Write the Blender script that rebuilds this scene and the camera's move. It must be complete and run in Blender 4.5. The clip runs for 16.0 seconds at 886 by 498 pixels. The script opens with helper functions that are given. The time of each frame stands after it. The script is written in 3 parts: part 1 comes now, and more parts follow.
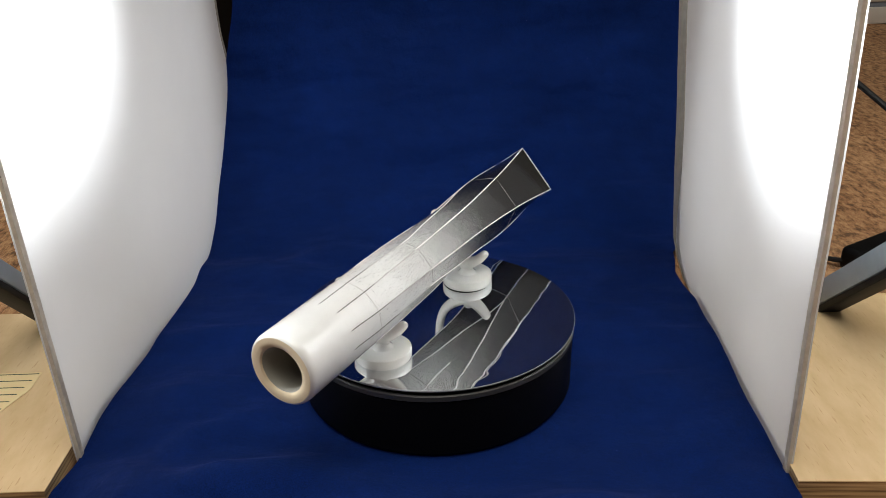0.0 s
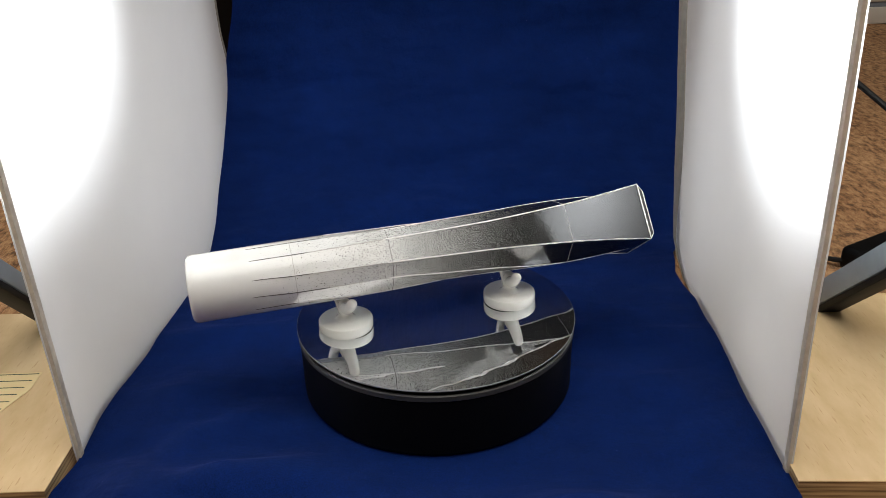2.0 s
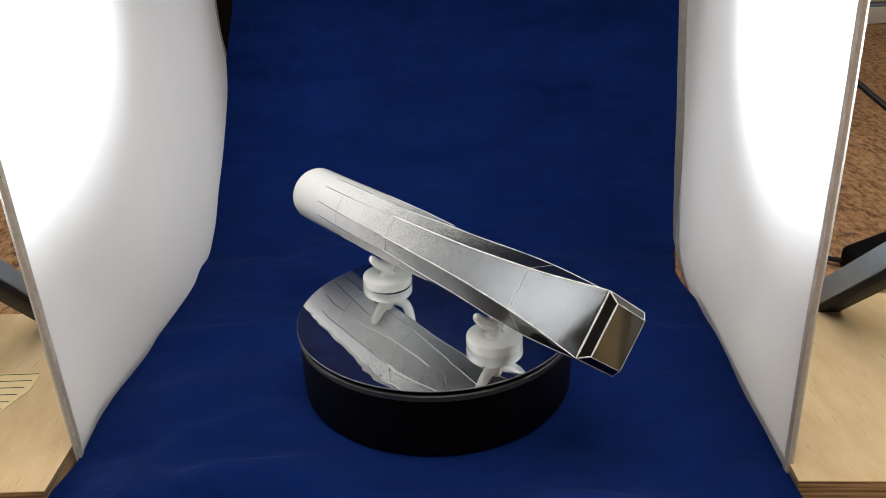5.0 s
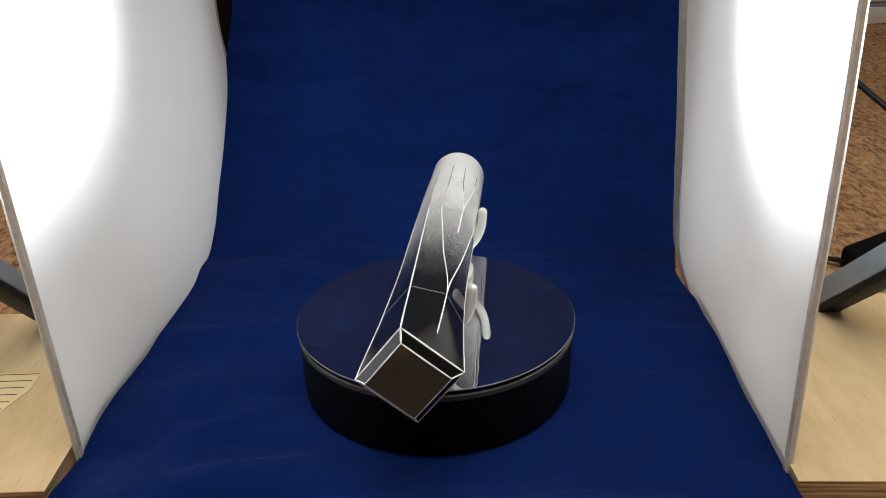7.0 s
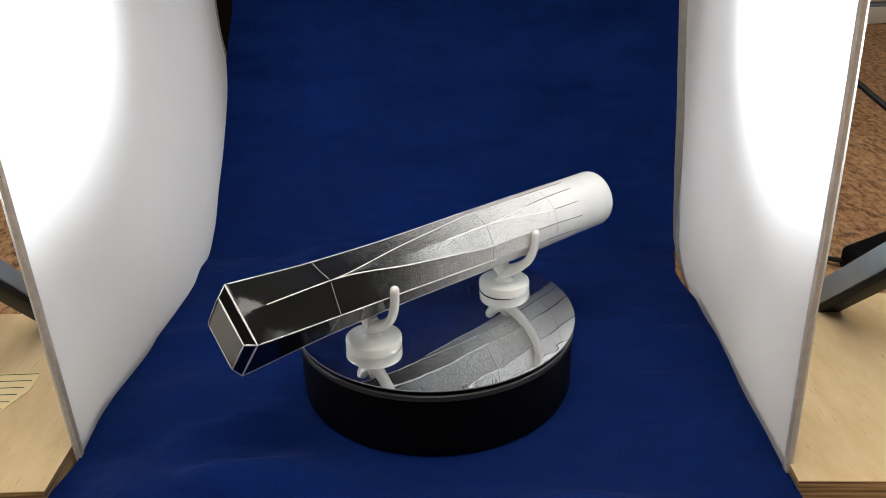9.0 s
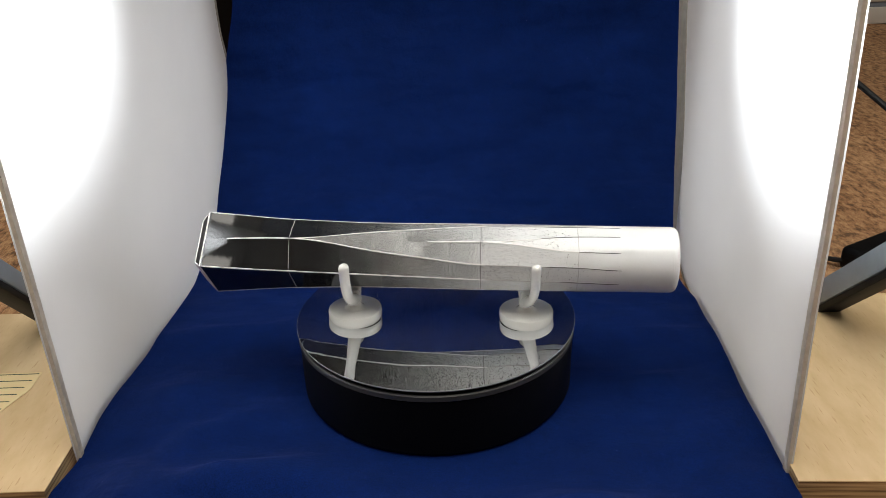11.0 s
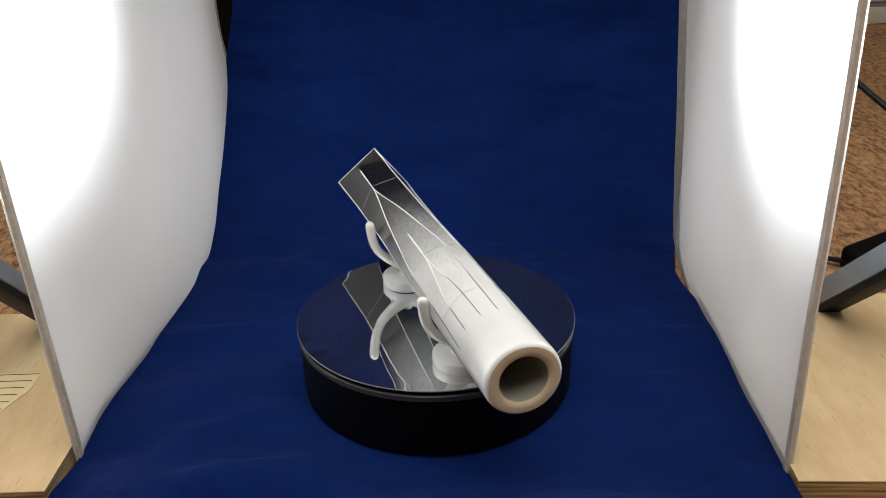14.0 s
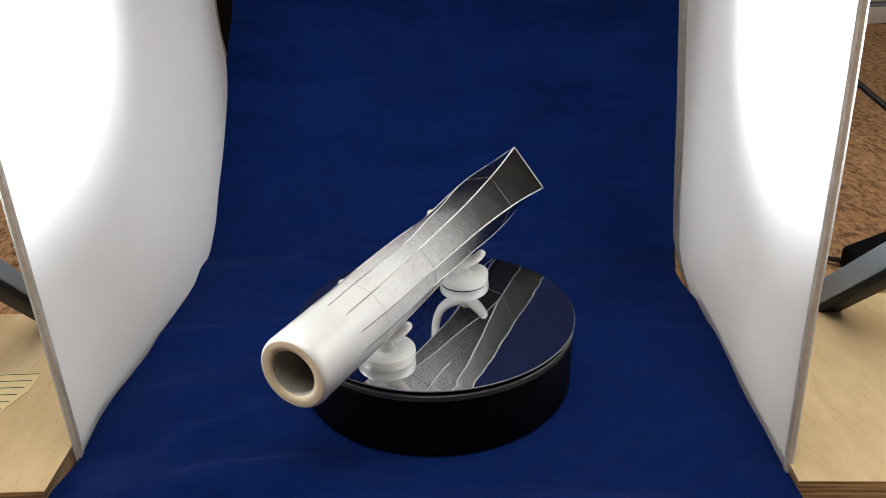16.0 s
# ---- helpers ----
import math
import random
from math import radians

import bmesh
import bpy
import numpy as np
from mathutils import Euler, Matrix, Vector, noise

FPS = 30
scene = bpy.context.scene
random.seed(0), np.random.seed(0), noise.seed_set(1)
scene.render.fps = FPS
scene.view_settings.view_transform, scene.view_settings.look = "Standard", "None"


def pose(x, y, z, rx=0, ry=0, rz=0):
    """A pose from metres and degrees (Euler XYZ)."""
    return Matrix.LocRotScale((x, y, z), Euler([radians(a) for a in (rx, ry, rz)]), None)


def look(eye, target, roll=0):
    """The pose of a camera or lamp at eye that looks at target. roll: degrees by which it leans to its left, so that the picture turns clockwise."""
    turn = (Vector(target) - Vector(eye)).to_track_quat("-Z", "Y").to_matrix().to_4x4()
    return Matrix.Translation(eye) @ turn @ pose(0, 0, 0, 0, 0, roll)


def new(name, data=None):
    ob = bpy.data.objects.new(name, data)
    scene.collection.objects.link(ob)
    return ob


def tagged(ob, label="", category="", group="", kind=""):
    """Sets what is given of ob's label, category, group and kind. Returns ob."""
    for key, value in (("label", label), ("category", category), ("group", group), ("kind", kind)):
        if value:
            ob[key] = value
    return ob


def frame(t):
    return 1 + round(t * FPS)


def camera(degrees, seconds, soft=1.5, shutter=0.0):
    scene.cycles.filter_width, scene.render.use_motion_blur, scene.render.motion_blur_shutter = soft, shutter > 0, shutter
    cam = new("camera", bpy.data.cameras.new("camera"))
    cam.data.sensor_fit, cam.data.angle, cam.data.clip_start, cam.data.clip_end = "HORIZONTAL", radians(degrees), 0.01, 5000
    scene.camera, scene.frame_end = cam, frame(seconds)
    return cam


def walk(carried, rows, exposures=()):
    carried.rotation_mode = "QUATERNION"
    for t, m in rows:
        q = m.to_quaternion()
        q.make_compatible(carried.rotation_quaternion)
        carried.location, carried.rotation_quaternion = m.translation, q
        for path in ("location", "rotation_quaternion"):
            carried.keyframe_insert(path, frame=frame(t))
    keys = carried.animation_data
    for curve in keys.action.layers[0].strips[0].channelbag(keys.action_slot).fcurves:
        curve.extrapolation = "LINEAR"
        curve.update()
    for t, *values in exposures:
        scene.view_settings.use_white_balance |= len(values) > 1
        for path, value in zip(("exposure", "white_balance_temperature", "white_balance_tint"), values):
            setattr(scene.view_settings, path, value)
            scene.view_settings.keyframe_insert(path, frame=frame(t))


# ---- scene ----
# turn of the platter in degrees, second by second
SPIN = [0, -22.48, -44.84, -67.14, -89.62, -112.28, -134.9, -157.26, -179.28, -201.19, -223.45, -245.87, -268.29, -290.56, -312.76, -335.02, -357.34]
EYE = Vector((0.0, -0.52367, 0.29107))
cam = camera(56.34, 16.0, soft=0.8)
VIEW = look(EYE, EYE + Vector((0.01125, 0.90833, -0.41811)), -1.658)
walk(cam, [(0.0, VIEW), (16.0, VIEW)])

# ---- light ----
world = bpy.data.worlds.new("world")
scene.world = world
world.use_nodes = True
world.node_tree.nodes["Background"].inputs[0].default_value = (0.9, 0.75, 0.6, 1)
world.node_tree.nodes["Background"].inputs[1].default_value = 0.02
scene.view_settings.exposure = 0.0


def area_lamp(name, m, w, h, watts, color, spread=180):
    d = bpy.data.lights.new(name, "AREA")
    d.shape, d.size, d.size_y, d.energy, d.color, d.spread = "RECTANGLE", w, h, watts, color, radians(spread)
    o = new(name, d)
    o.matrix_world = m
    return o


# the two work lamps behind the white boards, and the ceiling light of the room
# (a wide fill is added behind each board to lift its brightness all over)
COOL = (0.93, 0.97, 1.0)
area_lamp("left_lamp_core", look((-0.378, -0.05, 0.25), (-0.22, -0.05, 0.245)), 0.035, 0.05, 1.95, COOL, 99)
area_lamp("left_board_fill", look((-0.345, 0.12, 0.11), (-0.20, 0.12, 0.10)), 0.54, 0.36, 0.48, COOL, 110)
area_lamp("right_lamp_core", look((0.360, -0.05, 0.236), (0.20, -0.05, 0.234)), 0.035, 0.05, 1.6, COOL, 100)
area_lamp("right_board_fill", look((0.315, 0.025, 0.13), (0.20, 0.025, 0.125)), 0.30, 0.34, 0.28, COOL, 105)
area_lamp("ceiling_light", look((0.1, -0.6, 2.2), (0.1, -0.6, 0)), 1.7, 1.7, 48.0, (1.0, 0.955, 0.87))


# ---- materials ----
class Nodes:
    """A small helper for node materials."""

    def __init__(self, name):
        self.m = bpy.data.materials.new(name)
        self.m.use_nodes = True
        self.t = self.m.node_tree
        self.b = self.t.nodes["Principled BSDF"]
        self.out = self.t.nodes["Material Output"]

    def n(self, kind):
        return self.t.nodes.new(kind)

    def link(self, a, b):
        self.t.links.new(a, b)

    def set(self, **kw):
        for k, val in kw.items():
            self.b.inputs[k.replace("_", " ")].default_value = val
        return self

    def coord(self, kind="Object", scale=(1, 1, 1)):
        c = self.n("ShaderNodeTexCoord")
        mp = self.n("ShaderNodeMapping")
        mp.inputs["Scale"].default_value = scale
        self.link(c.outputs[kind], mp.inputs["Vector"])
        return mp.outputs[0]

    def noise(self, vec, scale, detail=4, rough=0.55):
        x = self.n("ShaderNodeTexNoise")
        x.inputs["Scale"].default_value, x.inputs["Detail"].default_value, x.inputs["Roughness"].default_value = scale, detail, rough
        self.link(vec, x.inputs["Vector"])
        return x.outputs["Fac"]

    def ramp(self, fac, stops):
        r = self.n("ShaderNodeValToRGB")
        e = r.color_ramp.elements
        while len(e) < len(stops):
            e.new(0.5)
        for i, (p, c) in enumerate(stops):
            e[i].position, e[i].color = p, (*c, 1) if len(c) == 3 else c
        self.link(fac, r.inputs[0])
        return r.outputs[0]

    def math(self, op, a, b=None, clamp=False):
        x = self.n("ShaderNodeMath")
        x.operation, x.use_clamp = op, clamp
        for i, val in enumerate((a, b)):
            if val is None:
                continue
            if isinstance(val, (int, float)):
                x.inputs[i].default_value = val
            else:
                self.link(val, x.inputs[i])
        return x.outputs[0]

    def mix(self, fac, a, b, blend="MIX"):
        x = self.n("ShaderNodeMix")
        x.data_type, x.blend_type = "RGBA", blend
        for sock, val in ((x.inputs[0], fac), (x.inputs[6], a), (x.inputs[7], b)):
            if isinstance(val, (int, float)):
                sock.default_value = val
            elif isinstance(val, tuple):
                sock.default_value = (*val, 1)
            else:
                self.link(val, sock)
        return x.outputs[2]

    def bump(self, height, strength, dist):
        x = self.n("ShaderNodeBump")
        x.inputs["Strength"].default_value, x.inputs["Distance"].default_value = strength, dist
        self.link(height, x.inputs["Height"])
        self.link(x.outputs[0], self.b.inputs["Normal"])

    def color(self, sock):
        self.link(sock, self.b.inputs["Base Color"])


def simple(name, color, rough, var=0.12, scale=60, bump=0.0, metal=0.0, bscale=400, coat=0.0, spec=0.5):
    k = Nodes(name).set(Roughness=rough, Metallic=metal, Coat_Weight=coat, Coat_Roughness=0.08)
    k.b.inputs["Specular IOR Level"].default_value = spec
    v = k.coord()
    lo, hi = tuple(c * (1 - var) for c in color), tuple(min(1, c * (1 + var)) for c in color)
    k.color(k.ramp(k.noise(v, scale), [(0.3, lo), (0.7, hi)]))
    if bump:
        k.bump(k.noise(v, bscale, 3), bump, 0.001)
    return k.m


def cloth_material():
    k = Nodes("blue_cloth").set(Roughness=0.9, Sheen_Weight=0.08, Sheen_Roughness=0.4)
    k.b.inputs["Specular IOR Level"].default_value = 0.08
    k.b.inputs["Sheen Tint"].default_value = (0.2, 0.3, 0.9, 1)
    v = k.coord()
    a = k.ramp(k.noise(v, 7, 6, 0.6), [(0.28, (0.0008, 0.0092, 0.066)), (0.72, (0.0014, 0.0128, 0.092))])
    weave = k.ramp(k.noise(v, 1100, 2), [(0.3, (0.62, 0.62, 0.65)), (0.7, (1.32, 1.32, 1.32))])
    nap = k.ramp(k.noise(v, 42, 6, 0.65), [(0.3, (0.86, 0.86, 0.88)), (0.7, (1.12, 1.12, 1.10))])
    c = k.mix(1.0, k.mix(1.0, a, nap, "MULTIPLY"), weave, "MULTIPLY")
    lint = k.ramp(k.noise(v, 330, 1), [(0.82, (0, 0, 0)), (0.85, (1, 1, 1))])
    k.color(k.mix(lint, c, (0.12, 0.13, 0.25)))
    folds = k.noise(k.coord("Object", (7, 17, 17)), 1.0, 2, 0.45)
    h = k.math("ADD", k.math("MULTIPLY", k.noise(v, 1500, 2), 0.06), k.math("ADD", k.math("MULTIPLY", folds, 3.6), k.math("MULTIPLY", k.noise(v, 38, 4, 0.6), 0.5)))
    k.bump(h, 0.85, 0.0062)
    return k.m


def board_material():
    """White foam board that lets lamp light through."""
    k = Nodes("white_board")
    v = k.coord()
    col = k.ramp(k.noise(v, 7, 4), [(0.25, (0.78, 0.78, 0.78)), (0.75, (0.84, 0.84, 0.835))])
    k.color(col)
    k.set(Roughness=0.6)
    k.bump(k.noise(v, 30, 4), 0.15, 0.002)
    tr = k.n("ShaderNodeBsdfTranslucent")
    k.link(col, tr.inputs[0])
    ms = k.n("ShaderNodeMixShader")
    ms.inputs[0].default_value = 0.5
    k.link(k.b.outputs[0], ms.inputs[1])
    k.link(tr.outputs[0], ms.inputs[2])
    k.link(ms.outputs[0], k.out.inputs[0])
    return k.m


def ply_material():
    k = Nodes("plywood").set(Roughness=0.62)
    v = k.coord("Object", (34, 11, 34))
    d = k.noise(v, 1.3, 6, 0.6)
    a = k.ramp(d, [(0.3, (0.54, 0.38, 0.19)), (0.55, (0.63, 0.46, 0.255)), (0.75, (0.68, 0.52, 0.305))])
    v2 = k.coord("Object", (430, 42, 400))
    fl = k.ramp(k.noise(v2, 1.6, 2), [(0.63, (0, 0, 0)), (0.74, (0.85, 0.85, 0.85))])
    k.color(k.mix(fl, a, (0.48, 0.30, 0.15)))
    k.bump(d, 0.15, 0.001)
    return k.m


def ply_edge_material():
    k = Nodes("plywood_edge").set(Roughness=0.8)
    v = k.coord("Object", (12, 12, 420))
    k.color(k.ramp(k.noise(v, 1.0, 2), [(0.35, (0.20, 0.12, 0.055)), (0.5, (0.50, 0.35, 0.18)), (0.65, (0.66, 0.49, 0.28))]))
    return k.m


def carpet_material():
    k = Nodes("carpet").set(Roughness=1.0)
    v = k.coord("Object", (1, 0.42, 1))
    a = k.ramp(k.noise(v, 140, 5, 0.74), [(0.38, (0.06, 0.022, 0.008)), (0.48, (0.33, 0.157, 0.064)), (0.64, (0.60, 0.35, 0.17))])
    k.color(k.mix(0.25, a, k.ramp(k.noise(v, 14, 3), [(0.3, (0.26, 0.14, 0.07)), (0.7, (0.58, 0.36, 0.19))])))
    k.bump(k.noise(v, 120, 4, 0.7), 1.0, 0.006)
    return k.m


def tube_material():
    """White glaze, speckled with black spray that thickens towards the square end."""
    k = Nodes("speckled_glaze").set(Roughness=0.09, Coat_Weight=0.0)
    k.b.inputs["Specular IOR Level"].default_value = 0.5
    v = k.coord("UV")
    sep = k.n("ShaderNodeSeparateXYZ")
    k.link(v, sep.inputs[0])
    o = k.coord("Object")
    wob = k.math("MULTIPLY", k.math("SUBTRACT", k.noise(o, 28, 3), 0.5), 0.03)
    s = k.math("ADD", sep.outputs[0], wob)
    # fine spray
    fine = k.math("ADD", k.math("MULTIPLY", k.noise(o, 1500, 2, 0.7), 0.65), k.math("MULTIPLY", k.noise(o, 2800, 1), 0.35))
    dots = [(0.0, 0.10), (0.025, 0.32), (0.045, 0.36), (0.0635, 0.385), (0.095, 0.42), (0.128, 0.46), (0.16, 0.505), (0.1945, 0.56), (0.235, 0.62), (0.256, 0.75)]
    spray = k.math("MULTIPLY", k.math("SUBTRACT", k.math("ADD", k.ramp(s, [(p, (c, c, c)) for p, c in dots]), 0.02), fine), 8.0, True)
    mist = [(0.0, 0.0), (0.05, 0.005), (0.095, 0.08), (0.128, 0.20), (0.16, 0.40), (0.1945, 0.62), (0.235, 0.90), (0.256, 0.985)]
    haze = k.ramp(s, [(p, (c, c, c)) for p, c in mist])
    # separate drops in two sizes, denser towards the square end
    much = [(0.0, 0.01), (0.02, 0.05), (0.045, 0.10), (0.0635, 0.17), (0.095, 0.29), (0.128, 0.42), (0.16, 0.56), (0.1945, 0.72), (0.256, 1.0)]
    dense = k.ramp(s, [(p, (c, c, c)) for p, c in much])
    drops = None
    for cell, size in ((760, 0.36), (1300, 0.42)):
        vor = k.n("ShaderNodeTexVoronoi")
        vor.inputs["Scale"].default_value = cell
        k.link(o, vor.inputs["Vector"])
        pick = k.n("ShaderNodeSeparateColor")
        k.link(vor.outputs["Color"], pick.inputs[0])
        radius = k.math("MINIMUM", k.math("MULTIPLY", k.math("SUBTRACT", k.math("ADD", pick.outputs[0], dense), 1.0), 1.8), size)
        spot = k.math("MULTIPLY", k.math("SUBTRACT", radius, vor.outputs["Distance"]), 9.0, True)
        drops = spot if drops is None else k.math("MAXIMUM", drops, spot)
    bare = k.math("MULTIPLY", k.math("SUBTRACT", 1.0, k.math("MAXIMUM", spray, drops)), k.math("SUBTRACT", 1.0, haze))
    amount = k.math("SUBTRACT", 1.0, bare)
    white = k.ramp(k.noise(o, 40, 3), [(0.3, (0.72, 0.73, 0.715)), (0.7, (0.78, 0.79, 0.775))])
    k.color(k.mix(amount, white, (0.012, 0.012, 0.012)))
    k.bump(k.noise(o, 320, 3), 0.03, 0.001)
    return k.m


def mirror_material():
    k = Nodes("mirror_film").set(Metallic=0.987, Roughness=0.015)
    v = k.coord()
    k.color(k.ramp(k.noise(v, 40, 3), [(0.3, (0.78, 0.80, 0.82)), (0.7, (0.83, 0.85, 0.87))]))
    # the film is flat in the middle and ripples towards its rim
    sep = k.n("ShaderNodeSeparateXYZ")
    k.link(v, sep.inputs[0])
    r2 = k.math("ADD", k.math("MULTIPLY", sep.outputs[0], sep.outputs[0]), k.math("MULTIPLY", sep.outputs[1], sep.outputs[1]))
    rim = k.math("MULTIPLY", k.math("SUBTRACT", r2, 0.0040), 1 / 0.0058, True)
    ripple = k.math("ADD", k.math("MULTIPLY", k.noise(v, 58, 0), 1.3), k.math("MULTIPLY", k.noise(v, 120, 0), 0.28))
    h = k.math("ADD", k.math("MULTIPLY", k.noise(v, 30, 0), 0.75), k.math("MULTIPLY", k.math("MULTIPLY", ripple, rim), 0.75))
    k.bump(h, 1.0, 0.0002)
    return k.m


M_CLOTH, M_BOARD, M_PLY, M_PLY_EDGE, M_CARPET, M_TUBE, M_MIRROR = cloth_material(), board_material(), ply_material(), ply_edge_material(), carpet_material(), tube_material(), mirror_material()
# strip along the far edges of the boards, darker than their sheets
M_FAR_STRIP = simple("beige_strip", (0.40, 0.36, 0.30), 0.75, 0.12, 120)
M_EDGE = simple("foam_edge", (0.62, 0.56, 0.47), 0.8, 0.1, 200)
M_BLACK = simple("black_plastic", (0.0022, 0.0022, 0.0025), 0.5, 0.2, 90, 0.05, spec=0.12)
M_RIM = simple("grey_rim", (0.045, 0.045, 0.043), 0.45, 0.15, 90)
M_GLASS_EDGE = simple("mirror_edge", (0.20, 0.21, 0.22), 0.25, 0.1, 90)
M_WHITE_GLOSS = simple("white_plastic", (0.795, 0.80, 0.765), 0.18, 0.03, 60, 0.02, coat=0.3)
M_LINE_WHITE = simple("white_line", (0.82, 0.81, 0.79), 0.4, 0.06, 500)
M_LINE_DIM = simple("pale_grey_line", (0.40, 0.39, 0.37), 0.5, 0.25, 700)
M_LINE_DARK = simple("dark_line", (0.06, 0.058, 0.056), 0.5, 0.4, 700)
M_BLACK_GLOSS = simple("black_glaze", (0.008, 0.008, 0.008), 0.10, 0.15, 80, 0.02, spec=0.35)
M_END = simple("smoky_end_face", (0.075, 0.062, 0.028), 0.09, 0.12, 60, 0.0, coat=0.3, spec=0.6)
M_LIP = simple("bare_cream_lip", (0.70, 0.58, 0.40), 0.5, 0.05, 80, 0.05)
M_BORE = simple("cream_bore", (0.31, 0.30, 0.26), 0.6, 0.1, 80, 0.05)
M_STEEL = simple("painted_grey_steel", (0.17, 0.20, 0.23), 0.4, 0.1, 40, 0.03)
# rubber of the cables; also the dark contact shade under the hook feet
M_RUBBER_SHADE = simple("black_rubber_and_shade", (0.006, 0.006, 0.006), 0.6, 0.2, 80, 0.1, spec=0.25)
M_WALL = simple("room_paint", (0.22, 0.20, 0.175), 0.85, 0.04, 5, 0.08, bscale=180)
M_CEIL = simple("ceiling_paint", (0.26, 0.25, 0.23), 0.9, 0.04, 5)
M_SKIRT = simple("skirting_paint", (0.62, 0.58, 0.52), 0.5, 0.05, 12)
M_TRIM = simple("grey_blue_strip", (0.20, 0.22, 0.26), 0.5, 0.05, 12)
M_PAPER = simple("pale_green_paper", (0.70, 0.55, 0.29), 0.8, 0.05, 30)
M_INK = simple("dark_ink", (0.05, 0.06, 0.03), 0.8, 0.1, 90)


# ---- building helpers ----
def mesh_object(name, bm, material, parent=None, label="", smooth=35):
    me = bpy.data.meshes.new(name)
    bm.normal_update()
    for f in bm.faces:
        f.smooth = smooth > 0
    if smooth > 0:
        for e in bm.edges:
            if len(e.link_faces) == 2 and e.calc_face_angle(0) > radians(smooth):
                e.smooth = False
    bm.to_mesh(me)
    bm.free()
    for m in (material if isinstance(material, (list, tuple)) else [material]):
        me.materials.append(m)
    ob = new(name, me)
    ob.parent = parent
    if label:
        tagged(ob, label)
    return ob


def part(name, bm, material, parent, label="", smooth=35):
    return mesh_object(name, bm, material, parent, label, smooth)


def empty(name):
    ob = new(name)
    ob.empty_display_size = 0.02
    return ob


def box(x0, x1, y0, y1, z0, z1, bevel=0.0, m=None, segments=2):
    bm = bmesh.new()
    bmesh.ops.create_cube(bm, size=1)
    for w in bm.verts:
        w.co = Vector(((x0 + x1) / 2 + w.co.x * (x1 - x0), (y0 + y1) / 2 + w.co.y * (y1 - y0), (z0 + z1) / 2 + w.co.z * (z1 - z0)))
    if bevel:
        bmesh.ops.bevel(bm, geom=bm.edges[:], offset=bevel, segments=segments, affect="EDGES", profile=0.5)
    if m is not None:
        bm.transform(m)
    return bm


def lathe(profile, n=96, m=None, closed=False):
    """Turn a profile of (radius, z) round the z axis."""
    bm = bmesh.new()
    rings = []
    for r, z in profile:
        if r < 1e-6:
            rings.append([bm.verts.new((0, 0, z))])
        else:
            rings.append([bm.verts.new((r * math.cos(2 * math.pi * i / n), r * math.sin(2 * math.pi * i / n), z)) for i in range(n)])
    pairs = list(zip(rings, rings[1:])) + ([(rings[-1], rings[0])] if closed else [])
    for a, b in pairs:
        for i in range(n):
            j = (i + 1) % n
            q = [a[i % len(a)], a[j % len(a)], b[j % len(b)], b[i % len(b)]]
            q = list(dict.fromkeys(q))
            if len(q) > 2:
                bm.faces.new(q)
    bmesh.ops.recalc_face_normals(bm, faces=bm.faces[:])
    if m is not None:
        bm.transform(m)
    return bm


def sweep(points, radii, n=16, flat=1.0, m=None):
    """A round tube along points, with rounded ends."""
    pts = [Vector(p) for p in points]
    bm = bmesh.new()
    rings = []
    t0 = (pts[1] - pts[0]).normalized()
    ref = t0.orthogonal().normalized()
    dirs = []
    for i in range(len(pts)):
        d = (pts[min(i + 1, len(pts) - 1)] - pts[max(i - 1, 0)]).normalized()
        ref = (ref - d * ref.dot(d)).normalized()
        dirs.append((d, ref.copy()))
    stations = [(pts[0] - dirs[0][0] * radii[0] * c, radii[0] * s, 0) for c, s in ((0.92, 0.38), (0.62, 0.78))]
    stations += [(p, r, i) for i, (p, r) in enumerate(zip(pts, radii))]
    k = len(pts) - 1
    stations += [(pts[k] + dirs[k][0] * radii[k] * c, radii[k] * s, k) for c, s in ((0.62, 0.78), (0.92, 0.38))]
    for p, r, i in stations:
        d, u = dirs[i]
        w = d.cross(u)
        rings.append([bm.verts.new(p + (u * math.cos(2 * math.pi * j / n) + w * math.sin(2 * math.pi * j / n) * flat) * r) for j in range(n)])
    for a, b in zip(rings, rings[1:]):
        for j in range(n):
            bm.faces.new((a[j], a[(j + 1) % n], b[(j + 1) % n], b[j]))
    bm.faces.new(rings[0])
    bm.faces.new(rings[-1])
    bmesh.ops.recalc_face_normals(bm, faces=bm.faces[:])
    if m is not None:
        bm.transform(m)
    return bm


def spline(points, k=8):
    """A smooth line through points."""
    p = [Vector(q) for q in points]
    p = [2 * p[0] - p[1]] + p + [2 * p[-1] - p[-2]]
    out = []
    for i in range(1, len(p) - 2):
        for j in range(k):
            t = j / k
            a, b, c, d = p[i - 1], p[i], p[i + 1], p[i + 2]
            out.append(0.5 * ((2 * b) + (c - a) * t + (2 * a - 5 * b + 4 * c - d) * t * t + (3 * b - a - 3 * c + d) * t ** 3))
    return out + [p[-2]]


def sheet(nx, ny, at, thick=0.0):
    """A grid whose corners come from at(u, v)."""
    bm = bmesh.new()
    g = [[bm.verts.new(at(i / nx, j / ny)) for i in range(nx + 1)] for j in range(ny + 1)]
    for j in range(ny):
        for i in range(nx):
            bm.faces.new((g[j][i], g[j][i + 1], g[j + 1][i + 1], g[j + 1][i]))
    return bm


def lerp_table(x, xs, ys):
    return float(np.interp(x, xs, ys))


FLOOR = -0.0525      # top of the cloth under the turntable
CARPET = -0.062

